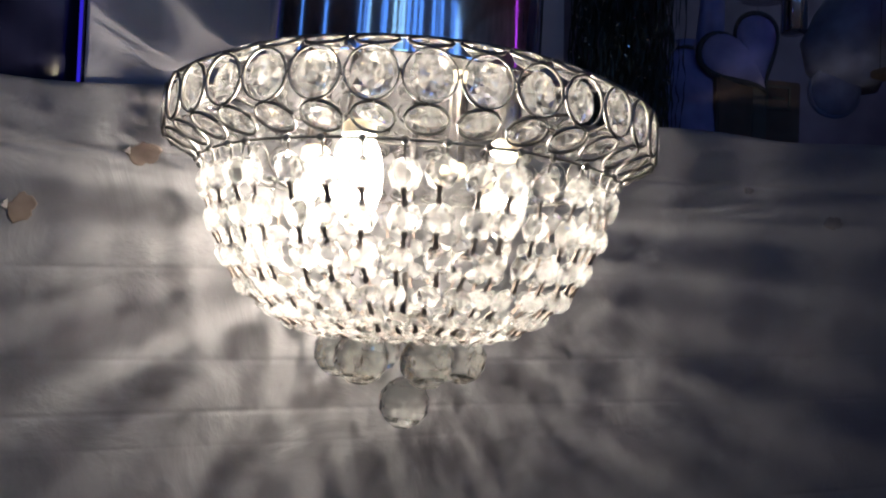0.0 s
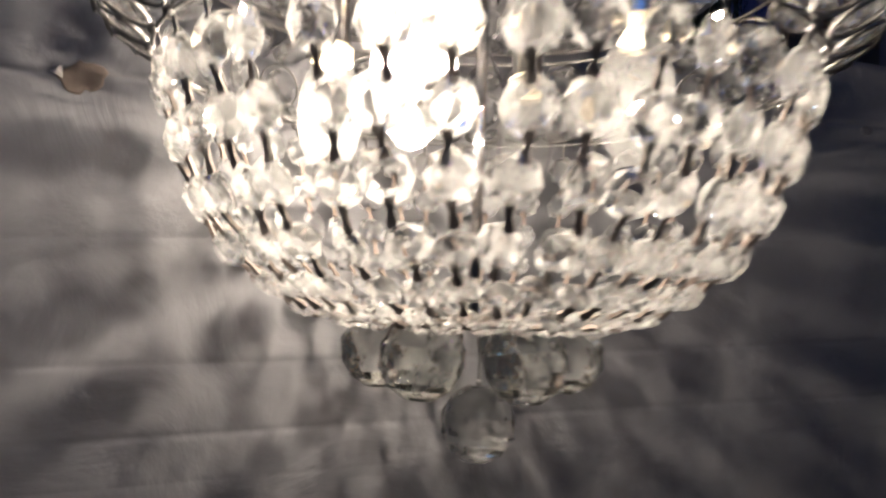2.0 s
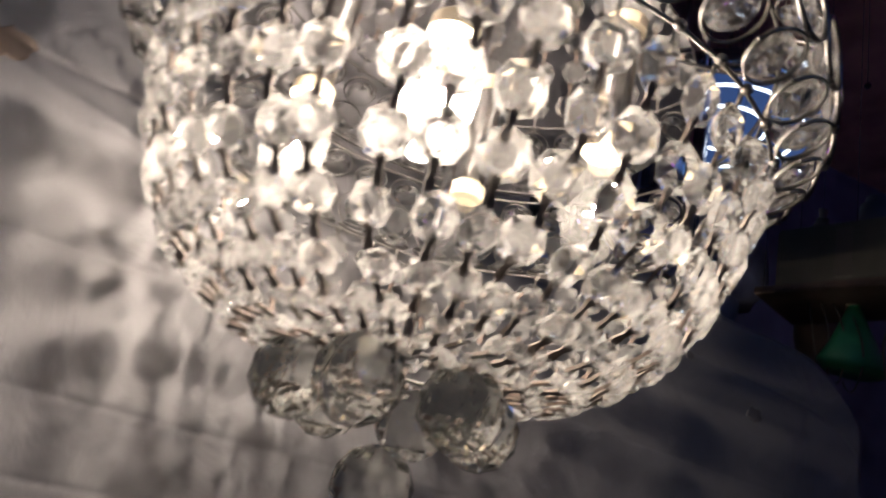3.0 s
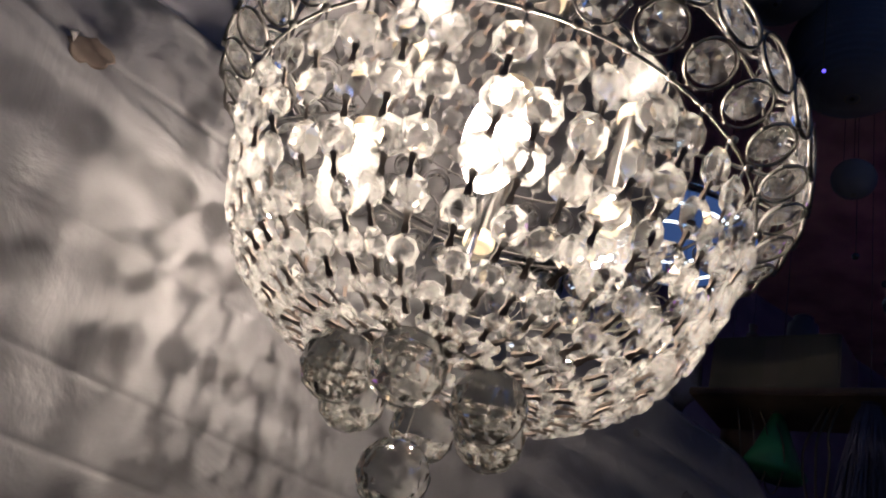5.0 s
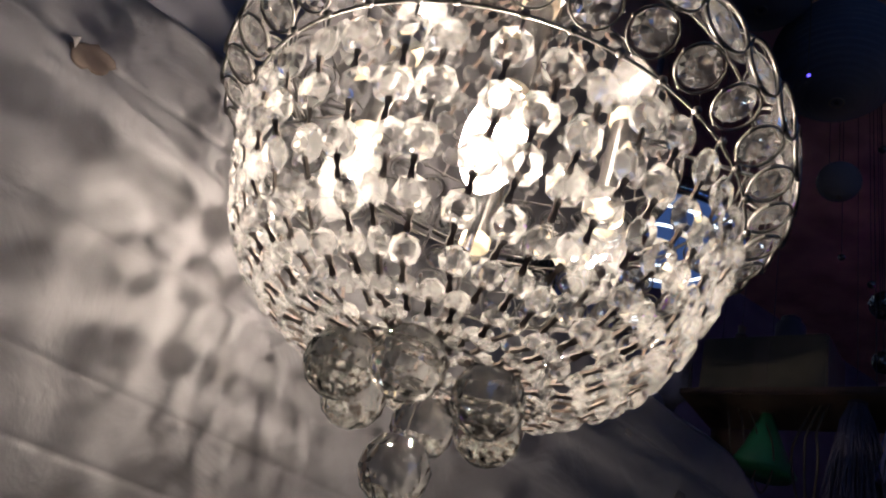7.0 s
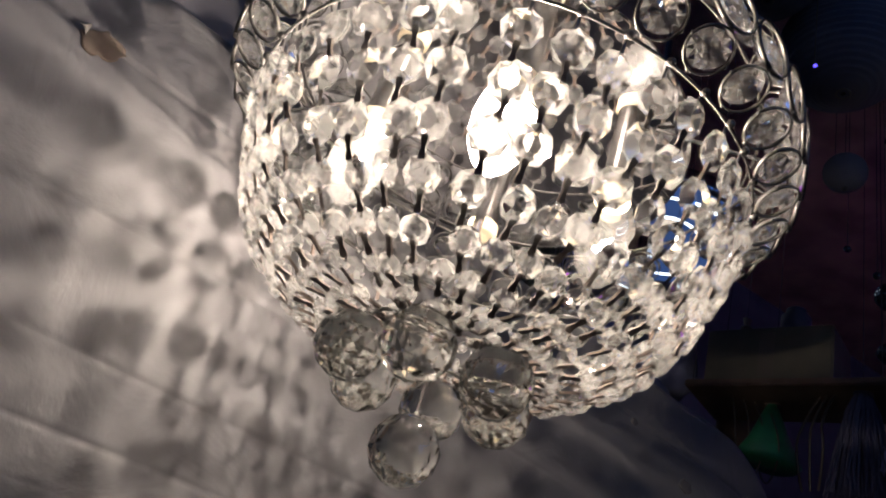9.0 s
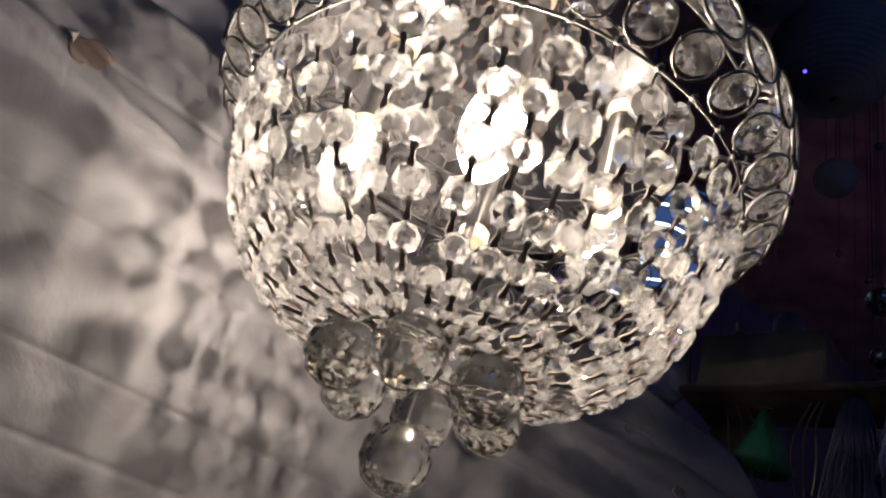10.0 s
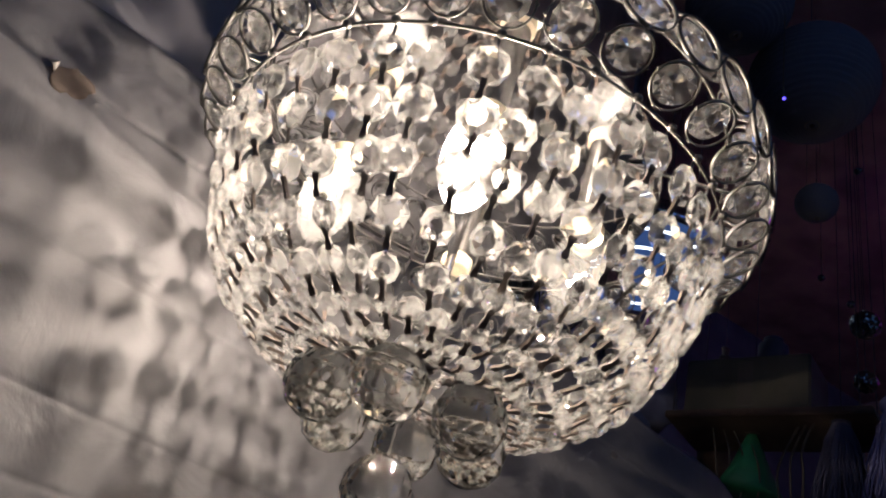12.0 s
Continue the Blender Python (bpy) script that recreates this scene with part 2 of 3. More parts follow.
def band_row(r, z, tilt, shift, name, hoop_me, stone_me):
    """36 wire rings with a stone in each; tilt: degrees by which they face down."""
    for k in range(36):
        a = radians(-85 + 10 * k + shift)
        m = pose(r * math.cos(a), r * math.sin(a), z, 0, 0, math.degrees(a)) @ pose(0, 0, 0, 0, 90 + tilt, 0) @ pose(0, 0, 0, 0, 0, rng.uniform(-8, 8))
        ring = piece(name, hoop_me, lamp, m)
        stone = pose(rng.uniform(-.0012, .0012), rng.uniform(-.0012, .0012), -0.003, rng.uniform(-9, 9), rng.uniform(-9, 9), rng.uniform(0, 30))
        piece("crystal", stone_me, ring, stone)


TILT_LOW = math.degrees(math.atan2(BAND_R - RIM_R, Z_LOW - Z_RIM))
band_row(BAND_R, 0.5 * (Z_LOW + Z_HIGH), 0, 0, "upright_ring", ring_me, disc_me)
band_row(0.203, 0.1268, TILT_LOW, 0, "lower_ring", small_ring_me, small_disc_me)
band_row(0.5 * (BAND_R + RIM_R), 0.5 * (Z_HIGH + Z_TOP), -TILT_LOW, 0, "upper_ring", small_ring_me, small_disc_me)

# profile of the bead basket: radius and height
PROFILE = [(0.188, 0.114), (0.1835, 0.098), (0.180, 0.085), (0.1755, 0.070), (0.1700, 0.054), (0.163, 0.038), (0.1545, 0.022), (0.1445, 0.010), (0.133, 0.0), (0.120, -0.0105), (0.108, -0.018), (0.094, -0.0235), (0.078, -0.0265), (0.060, -0.0265), (0.046, -0.026)]


def along(s):
    """The place and the direction on the profile at an arc length."""
    for (r0, z0), (r1, z1) in zip(PROFILE, PROFILE[1:]):
        d = math.hypot(r1 - r0, z1 - z0)
        if s <= d:
            f = s / d
            return r0 + (r1 - r0) * f, z0 + (z1 - z0) * f, (r1 - r0) / d, (z1 - z0) / d
        s -= d
    return r1, z1, (r1 - r0) / d, (z1 - z0) / d


def bead_mesh():
    """Octagon bead: two flat tables, eight crown facets a side, long axis x."""
    bm = bmesh.new()
    R, t = 0.0125, 0.0056
    def ring(rad, z, off):
        return [bm.verts.new((rad * 1.04 * math.cos(2 * math.pi * (i + off) / 8), rad * math.sin(2 * math.pi * (i + off) / 8), z)) for i in range(8)]
    front, girdle, girdle2, rear = ring(R * .52, t, 0.5), ring(R, 0.0009, 0), ring(R, -0.0009, 0), ring(R * .52, -t, 0.5)
    bm.faces.new(front)
    bm.faces.new(rear[::-1])
    for i in range(8):
        j = (i + 1) % 8
        bm.faces.new((front[i], girdle[j], front[j]))
        bm.faces.new((front[i], girdle[i], girdle[j]))
        bm.faces.new((girdle[i], girdle2[i], girdle2[j], girdle[j]))
        bm.faces.new((girdle2[i], rear[i], girdle2[j]))
        bm.faces.new((rear[i], rear[j], girdle2[j]))
    bmesh.ops.recalc_face_normals(bm, faces=bm.faces)
    me = mesh("bead", bm, M_BEAD)
    me.materials.append(M_TABLE)
    me.polygons.foreach_set("material_index", [1 if len(p.vertices) == 8 else 0 for p in me.polygons])
    return me


def bow_pin(bm, m, length, w):
    """A bow-tie pin: a flat strip with two swollen ends, along x."""
    prof = [(-0.5, 0.55), (-0.44, 1.05), (-0.24, 1.0), (-0.12, 0.75), (0, 0.62), (0.12, 0.75), (0.24, 1.0), (0.44, 1.05), (0.5, 0.55)]
    rings = []
    for f, k in prof:
        rings.append([bm.verts.new(m @ Vector((f * length, s1 * w * k, s2 * w * 0.45))) for s1, s2 in ((-1, -1), (1, -1), (1, 1), (-1, 1))])
    for p, q in zip(rings, rings[1:]):
        for i in range(4):
            bm.faces.new((p[i], p[(i + 1) % 4], q[(i + 1) % 4], q[i]))
    bm.faces.new(rings[0][::-1])
    bm.faces.new(rings[-1])


bead_me = bead_mesh()
bm = bmesh.new()
bow_pin(bm, Matrix.Identity(4), 0.0148, 0.0020)
bmesh.ops.recalc_face_normals(bm, faces=bm.faces)
# a bright wire loop at each end, which goes through the hole of a bead
for end in (-1, 1):
    first = len(bm.faces)
    loop = torus(bmesh.new(), 0.0019, 0.00038, 12, 5)
    loop_me = bpy.data.meshes.new("loop")
    loop.to_mesh(loop_me)
    loop.free()
    loop_me.transform(Matrix.Translation((end * 0.0083, 0, 0)) @ pose(0, 0, 0, 55, 0, 0))
    bm.from_mesh(loop_me)
    bpy.data.meshes.remove(loop_me)
    bm.faces.ensure_lookup_table()
    for f in bm.faces[first:]:
        f.material_index = 1
pin_me = mesh("pin", bm, M_PIN)
pin_me.materials.append(M_CHROME)
# places of the beads along the basket's profile, and their sizes: both shrink towards the bottom
STEPS = [0.0205, 0.0515, 0.0825, 0.1125, 0.1405, 0.1655, 0.1880, 0.2085, 0.2275]
SIZES = [1, 1, 0.96, 0.87, 0.75, 0.64, 0.55, 0.48, 0.44]
rng = random.Random(5)


def bead_string(k):
    a0 = -89.3 + 9 * k + rng.uniform(-1.6, 1.6)
    turn = pose(0, 0, 0, 0, 0, a0)
    bm = bmesh.new()
    rod(bm, turn @ Vector((0.188, 0, 0.117)), turn @ Vector((0.1845, 0, 0.104)), 0.0010)
    bmesh.ops.create_icosphere(bm, subdivisions=2, radius=0.0030, matrix=turn @ Matrix.Translation((0.1895, 0, 0.1155)))
    count = 9 if k % 2 else 8
    frames, pins = [], []
    for i in range(count):
        slip = rng.uniform(-0.0022, 0.0022)
        r, z, dr, dz = along(STEPS[i] + slip)
        t = Vector((dr, 0, dz))
        n = Vector((-dz, 0, dr))
        sway = rng.uniform(-1, 1) * (0.0022 + 0.0006 * i)
        m = Matrix(((t.x, 0, n.x, r), (0, 1, 0, sway), (t.z, 0, n.z, z), (0, 0, 0, 1)))
        frames.append(turn @ m @ pose(0, 0, 0, rng.uniform(-1, 1) * (15 if i < 3 else 28), rng.uniform(-6, 6), rng.uniform(-5, 5)) @ Matrix.Scale(SIZES[i], 4))
        r, z, dr, dz = along((0.5 * (STEPS[i] + STEPS[i + 1]) if i < 8 else STEPS[8] + 0.009) + slip)
        t, n = Vector((dr, 0, dz)), Vector((-dz, 0, dr))
        if i < count:
            pins.append(turn @ Matrix(((t.x, 0, n.x, r), (0, 1, 0, sway), (t.z, 0, n.z, z), (0, 0, 0, 1))) @ pose(0, 0, 0, rng.uniform(-40, 40), rng.uniform(-8, 8), rng.uniform(-5, 5) * (1 + 0.3 * i)))
    bmesh.ops.recalc_face_normals(bm, faces=bm.faces)
    st = part("bead_string", bm, M_WIRE, lamp)
    for m in frames:
        piece("bead", bead_me, st, m)
    for m in pins:
        piece("pin", pin_me, st, m)


for k in range(40):
    bead_string(k)

torus_part("bottom_hoop", 0.060, 0.0014, -0.026, M_WIRE)


def ball_mesh(r):
    bm = bmesh.new()
    bands = [(-0.95, 6), (-0.70, 12), (-0.27, 14), (0.24, 14), (0.68, 12), (0.94, 6)]
    pts = []
    for i, (h, n) in enumerate(bands):
        for j in range(n):
            a = 2 * math.pi * (j + 0.5 * (i % 2)) / n
            q = math.sqrt(1 - h * h)
            pts.append(bm.verts.new((r * q * math.cos(a), r * q * math.sin(a), r * h)))
    bmesh.ops.convex_hull(bm, input=pts)
    bmesh.ops.dissolve_limit(bm, angle_limit=radians(1), verts=bm.verts, edges=bm.edges)
    bmesh.ops.recalc_face_normals(bm, faces=bm.faces)
    return mesh("ball", bm, M_BALL)


BALL_R = 0.0242
ball_me = ball_mesh(BALL_R)
rng = random.Random(8)


def ball(x, y, z, top):
    bm = bmesh.new()
    rod(bm, (0, 0, BALL_R - 0.001), (0, 0, top - z), 0.0008)
    bmesh.ops.create_icosphere(bm, subdivisions=1, radius=0.0022, matrix=Matrix.Translation((0, 0, BALL_R + 0.001)))
    hanger = part("ball_hanger", bm, M_WIRE, lamp, m=Matrix.Translation((x, y, z)))
    piece("crystal_ball", ball_me, hanger, pose(0, 0, 0, rng.uniform(-6, 6), rng.uniform(-6, 6), rng.uniform(0, 40)), "clear faceted crystal ball")


for k in range(6):
    a = radians(60 * k - 3)
    ball(0.056 * math.cos(a), 0.056 * math.sin(a), -0.0443, -0.0172)
ball(0.006, 0.011, -0.0895, -0.026)
part("ball_bar", rod(bmesh.new(), (-0.060, 0.012, -0.026), (0.060, 0.012, -0.026), 0.0012), M_WIRE, lamp)

# chrome drum, its plate and the arms to the band
DRUM_X = -0.012
bm = lathe(bmesh.new(), [(0.126, 0.1935), (0.126, 0.52), (0.122, 0.525), (0.0, 0.525)], 96, closed=False)
bmesh.ops.remove_doubles(bm, verts=bm.verts, dist=1e-5)
drum = part("drum", bm, M_CHROME, lamp, "mirror-bright chrome drum", m=Matrix.Translation((DRUM_X, 0, 0)), smooth=True)
part("mirror_plate", lathe(bmesh.new(), [(0.171, 0.1915), (0.172, 0.1922), (0.172, 0.1934), (0.171, 0.194)], 96), M_MIRROR, lamp, "mirror-bright steel plate", m=Matrix.Translation((-0.0125, 0.031, 0)))
part("centre_rod", lathe(bmesh.new(), [(0.0036, -0.026), (0.0036, 0.192)], 16), M_CHROME, lamp, smooth=True)
part("stem", lathe(bmesh.new(), [(0.012, 0.52), (0.012, 1.42)], 16), M_CHROME, lamp, smooth=True)
for k in range(6):
    a = radians(20 + 60 * k)
    bm = rod(bmesh.new(), (DRUM_X + 0.124 * math.cos(a), 0.124 * math.sin(a), 0.190), (BAND_R * 0.985 * math.cos(a), BAND_R * 0.985 * math.sin(a), 0.172), 0.0018, 8)
    part("arm", bm, M_CHROME, lamp)


def candle_bulb(x, y, lit, glass_mat):
    m = Matrix.Translation((x, y, 0))
    sock = part("socket", lathe(bmesh.new(), [(0.0115, 0.192), (0.0115, 0.150), (0.0105, 0.149)], 24), M_SOCKET, lamp, m=m)
    # profile widened to take in the glare around the light
    prof = [(0.0122, 0.137), (0.0172, 0.128), (0.0205, 0.116), (0.0215, 0.104), (0.0206, 0.092), (0.0176, 0.080), (0.0125, 0.070), (0.0060, 0.063), (0.0010, 0.061)]
    glass = part("bulb", lathe(bmesh.new(), prof, 24), glass_mat, sock, "candle bulb, lit" if lit else "clear candle bulb, unlit", smooth=True)
    glass.visible_shadow = False
    part("collar", lathe(bmesh.new(), [(0.0112, 0.149), (0.0138, 0.147), (0.0140, 0.138), (0.0120, 0.1365)], 28), M_PHOSPHOR, sock, "cream plastic collar")
    if lit:
        # a flat row of chips on the core of the bulb
        for k in range(5):
            chip = Matrix.Translation((0.0008 * (k % 2), 0.0048 * (k - 2), 0.0012 * (k % 3)))
            part("led_chip", lathe(bmesh.new(), [(0.0005, 0.0992), (0.0010, 0.0988), (0.0012, 0.098), (0.0010, 0.0972), (0.0005, 0.0968)], 12), M_LEDS[lit], sock, m=chip, smooth=True)


for bx, by, lit in BULBS:
    candle_bulb(bx, by, lit, M_GLARE_BULB if by < -0.08 else M_BULB_CLEAR)


# ---- torn spots in the sheet ----
M_TORN = plain_material("torn_paper", (0.36, 0.34, 0.33), 0.8, 0.1)
M_SMUDGE = plain_material("grey_smudge", (0.115, 0.108, 0.108), 0.8, 0.3, 40)


def on_sheet(x, y, z):
    """A place in the sheet's own axes for a point near it."""
    return WALL.inverted() @ Vector((x * S, y * S, z * S + H))


def torn_spot(x, y, z, w, h, seed, mat, words, flap=True):
    c = on_sheet(x, y, z)
    rnd = random.Random(seed)
    bm = bmesh.new()
    n = 22
    ph = [rnd.uniform(0, 6.28) for _ in range(4)]
    def edge(a, k):
        return k * (1 + 0.16 * math.sin(2 * a + ph[0]) + 0.10 * math.sin(5 * a + ph[1]) + 0.07 * math.sin(9 * a + ph[2]))
    rings = []
    for k, d in ((1.0, 0.0), (1.0, -0.0014), (0.88, -0.0016), (0.45, -0.0013)):
        ring = []
        for i in range(n):
            a = 2 * math.pi * i / n
            q = edge(a, k)
            u, v = c.x + q * w / 2 * math.cos(a), c.z + q * h / 2 * math.sin(a)
            ring.append(bm.verts.new((u, fold_relief(u, v) + d, v)))
        rings.append(ring)
    for p, q in zip(rings, rings[1:]):
        for i in range(n):
            bm.faces.new((p[i], p[(i + 1) % n], q[(i + 1) % n], q[i]))
    bm.faces.new(rings[-1])
    bmesh.ops.recalc_face_normals(bm, faces=bm.faces)
    spot = part("torn_spot", bm, mat, None, m=WALL, smooth=True)
    tagged(spot, words, "torn patch", "torn patches in the sheet")
    if flap:
        bm = bmesh.new()
        rows = []
        for i in range(7):
            f = i / 6
            u = c.x - w * 0.46 - f * w * 0.16
            d = -0.0020 - 0.006 * math.sin(f * 2.2)
            hh = h * (0.18 - 0.13 * f)
            rows.append([bm.verts.new((u + 0.1 * w * s * f, fold_relief(u, c.z) + d - e, c.z + 0.1 * h + s * hh)) for s, e in ((-1, 0), (1, 0), (1, 0.0006), (-1, 0.0006))])
        for p, q in zip(rows, rows[1:]):
            for i in range(4):
                bm.faces.new((p[i], p[(i + 1) % 4], q[(i + 1) % 4], q[i]))
        bm.faces.new(rows[0][::-1])
        bm.faces.new(rows[-1])
        bmesh.ops.recalc_face_normals(bm, faces=bm.faces)
        part("paper_flap", bm, M_TORN, spot, "curled torn paper", smooth=True)


BROWN_PATCH, GREY_PATCH = "brown torn patch in the white wall sheet", "small dull grey worn patch in the wall sheet"
torn_spot(-0.313, 0.155, 0.152, 0.027, 0.024, 1, M_BACK, BROWN_PATCH)
torn_spot(-0.429, 0.123, 0.080, 0.024, 0.026, 2, M_BACK, BROWN_PATCH)
torn_spot(0.609, 0.404, 0.151, 0.024, 0.018, 3, M_SMUDGE, GREY_PATCH, False)
torn_spot(0.466, 0.367, 0.186, 0.011, 0.010, 4, M_SMUDGE, GREY_PATCH, False)

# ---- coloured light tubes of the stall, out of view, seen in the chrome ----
M_BLUE = glow_material("blue_led", (0.10, 0.30, 1.0), 1.2)
M_COOL = glow_material("cool_led", (0.28, 0.58, 1.0), 1.4)
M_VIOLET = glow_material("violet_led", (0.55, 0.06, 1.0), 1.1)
M_CAP = plain_material("white_plastic_cap", (0.7, 0.7, 0.7), 0.4)


def led_tube(x, y, z0, z1, r, mat, words):
    t = empty("light_tube", Matrix.Translation((x, y, z0)))
    tagged(t, words, "light tube", "light tubes of the stall")
    part("tube", lathe(bmesh.new(), [(r, 0.03), (r, z1 - z0 - 0.03)], 16), mat, t, smooth=True)
    for a, b in ((0.0, 0.03), (z1 - z0 - 0.03, z1 - z0)):
        part("end_cap", lathe(bmesh.new(), [(r * 1.15, a), (r * 1.15, b)], 16), M_CAP, t)
    return t


rnd = random.Random(17)
x = -1.2
while x < 1.8:
    w = rnd.choice((0.012, 0.018, 0.026, 0.034))
    if rnd.random() < (0.80 if x > -0.2 else 0.45):
        cool = rnd.random() < 0.4
        led_tube(x, -1.6 + rnd.uniform(-0.1, 0.1), 2.30 + rnd.uniform(0, 0.08), 2.95, w, M_COOL if cool else M_BLUE,
                 "short glowing pale blue light tube under the ceiling" if cool else "short glowing blue light tube under the ceiling")
    x += rnd.uniform(0.07, 0.13)
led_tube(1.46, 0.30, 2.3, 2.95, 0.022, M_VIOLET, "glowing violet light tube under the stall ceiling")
led_tube(-1.45, -0.05, 2.3, 2.95, 0.022, M_BLUE, "glowing blue light tube under the stall ceiling")
led_tube(-1.5, -0.75, 2.3, 2.95, 0.030, M_BLUE, "glowing blue light tube under the stall ceiling")


def ceiling_ring_lamp(x, y, z, r):
    """A round drop lamp: a dim blue diffuser with bright rings of light in it, on a rod from the ceiling."""
    t = empty("ring_lamp", Matrix.Translation((x, y, z)))
    tagged(t, "round hanging lamp with blue diffuser and glowing white rings", "lamp")
    part("housing", lathe(bmesh.new(), [(r * 0.98, 0.004), (r * 1.02, 0.008), (r * 1.02, 0.05), (r * 0.9, 0.06)], 64), M_CHROME, t, smooth=True)
    part("diffuser", lathe(bmesh.new(), [(r * 0.97, 0.0), (r * 0.97, 0.004)], 64), M_DIFFUSER, t, "dim blue glowing diffuser")
    for k in (0.42, 0.78):
        part("light_ring", torus(bmesh.new(), r * k, 0.0035, 64, 8, -0.002, 0.6), M_COOL_RING, t, "glowing white ring")
    part("rod", lathe(bmesh.new(), [(0.01, 0.06), (0.01, 2.95 - z)], 12), M_CHROME, t, smooth=True)


M_DIFFUSER = glow_material("blue_diffuser", (0.10, 0.22, 0.62), 0.32)
M_COOL_RING = glow_material("white_ring", (0.72, 0.86, 1.0), 4.0)
ceiling_ring_lamp(0.78, 0.80, 2.62, 0.20)


# ---- goods hanging in the dark stall ----
def place(x, y, z):
    return Vector((x * S, y * S, z * S + H))


def soft_body(bm, profile, n, wobble, seed, flat=1.0):
    """A lathed body with an uneven, stuffed surface."""
    lathe(bm, profile, n, closed=False)
    bmesh.ops.remove_doubles(bm, verts=bm.verts, dist=1e-6)
    for v in bm.verts:
        k = noise.noise(v.co * 18 + Vector((seed, 0, 0)))
        v.co += Vector((v.co.x, v.co.y, 0)) * wobble * k
        v.co.y *= flat
    return bm


def ball_profile(r, n=14):
    return [(r * math.sin(math.pi * i / n), -r * math.cos(math.pi * i / n)) for i in range(n + 1)]


M_NAVY = plain_material("navy_cloth", (0.20, 0.20, 0.40), 0.8, 0.35, 14)
M_SLATE = plain_material("slate_plush", (0.115, 0.122, 0.19), 0.9, 0.3, 20, 0.5)
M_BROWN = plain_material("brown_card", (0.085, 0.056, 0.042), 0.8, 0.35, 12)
M_GREEN = plain_material("green_cloth", (0.010, 0.14, 0.07), 0.6, 0.35, 10)
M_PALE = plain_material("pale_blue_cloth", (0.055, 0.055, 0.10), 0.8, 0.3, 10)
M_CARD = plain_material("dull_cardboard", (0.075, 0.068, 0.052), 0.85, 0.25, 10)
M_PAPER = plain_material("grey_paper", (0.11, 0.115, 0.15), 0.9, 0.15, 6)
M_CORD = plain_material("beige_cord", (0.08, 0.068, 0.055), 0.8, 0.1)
M_THREAD = plain_material("dark_thread", (0.03, 0.03, 0.035), 0.8, 0.1)
M_FOIL = metal_material("dark_foil", (0.055, 0.06, 0.052), 0.5, 150, 0.6)
M_SPANGLE = metal_material("foil_spangle", (0.85, 0.88, 0.80), 0.16, 150, 0.2)
M_GLOSS = plain_material("dark_gloss", (0.012, 0.013, 0.035), 0.12, 0.2, 6, 0.02)
M_GLITTER = metal_material("silver_glitter", (0.16, 0.17, 0.16), 0.14, 300, 0.5)
# glow that stands in for a blue reflection, not a lamp
M_EDGE_GLINT = glow_material("blue_edge_glint", (0.05, 0.03, 1.0), 0.30)
M_POINT = glow_material("blue_point", (0.08, 0.06, 1.0), 4.0)


def cord_between(parent, a, b, r=0.0006, name="cord"):
    return part(name, rod(bmesh.new(), a, b, r), M_THREAD, parent)


def tinsel():
    bm = bmesh.new()
    rnd = random.Random(21)
    for i in range(310):
        x, y = rnd.uniform(0.255, 0.42) * S, rnd.uniform(0.56, 0.66) * S
        z = 1.40 * S + H
        low = rnd.uniform(0.20, 0.30) * S + H
        a, w = rnd.uniform(0, 6.28), rnd.uniform(0.0008, 0.0018)
        prev, spark = None, 0
        while z > low:
            c, sn = math.cos(a) * w, math.sin(a) * w
            pair = [bm.verts.new((x - c, y - sn, z)), bm.verts.new((x + c, y + sn, z)), bm.verts.new((x + c - sn * 0.2, y + sn + c * 0.2, z)), bm.verts.new((x - c - sn * 0.2, y - sn + c * 0.2, z))]
            if prev:
                for j in range(4):
                    f = bm.faces.new((prev[j], prev[(j + 1) % 4], pair[(j + 1) % 4], pair[j]))
                    f.material_index = spark
            prev = pair
            spark = 1 if rnd.random() < 0.13 else 0
            z -= rnd.uniform(0.0022, 0.0035) if spark else rnd.uniform(0.007, 0.016)
            x += rnd.uniform(-0.0022, 0.0022)
            y += rnd.uniform(-0.0022, 0.0022)
            a += rnd.uniform(-1.6, 1.6)
    ob = part("tinsel_curtain", bm, M_FOIL)
    ob.data.materials.append(M_SPANGLE)
    tagged(ob, "dark glittering foil tinsel strips hanging from ceiling", "tinsel", kind="stuff")


tinsel()


def plush_disc(x, y, z, r, mat, rim, words, seed):
    """A flat stuffed round cushion with a piped edge, hanging on a cord."""
    t = empty("hanging_cushion", Matrix.Translation(place(x, y, z)))
    tagged(t, words, "cushion", "goods hanging in the stall")
    part("cover", soft_body(bmesh.new(), ball_profile(r), 36, 0.10, seed, 0.35), mat, t, smooth=True)
    bm = torus(bmesh.new(), r * 1.0, r * 0.09, 48, 8)
    bmesh.ops.rotate(bm, verts=bm.verts, cent=(0, 0, 0), matrix=Matrix.Rotation(radians(90), 3, "X"))
    part("piping", bm, rim, t, smooth=True)
    cord_between(t, (0, 0, r * 0.95), (0, 0, 2.95 - place(x, y, z).z))


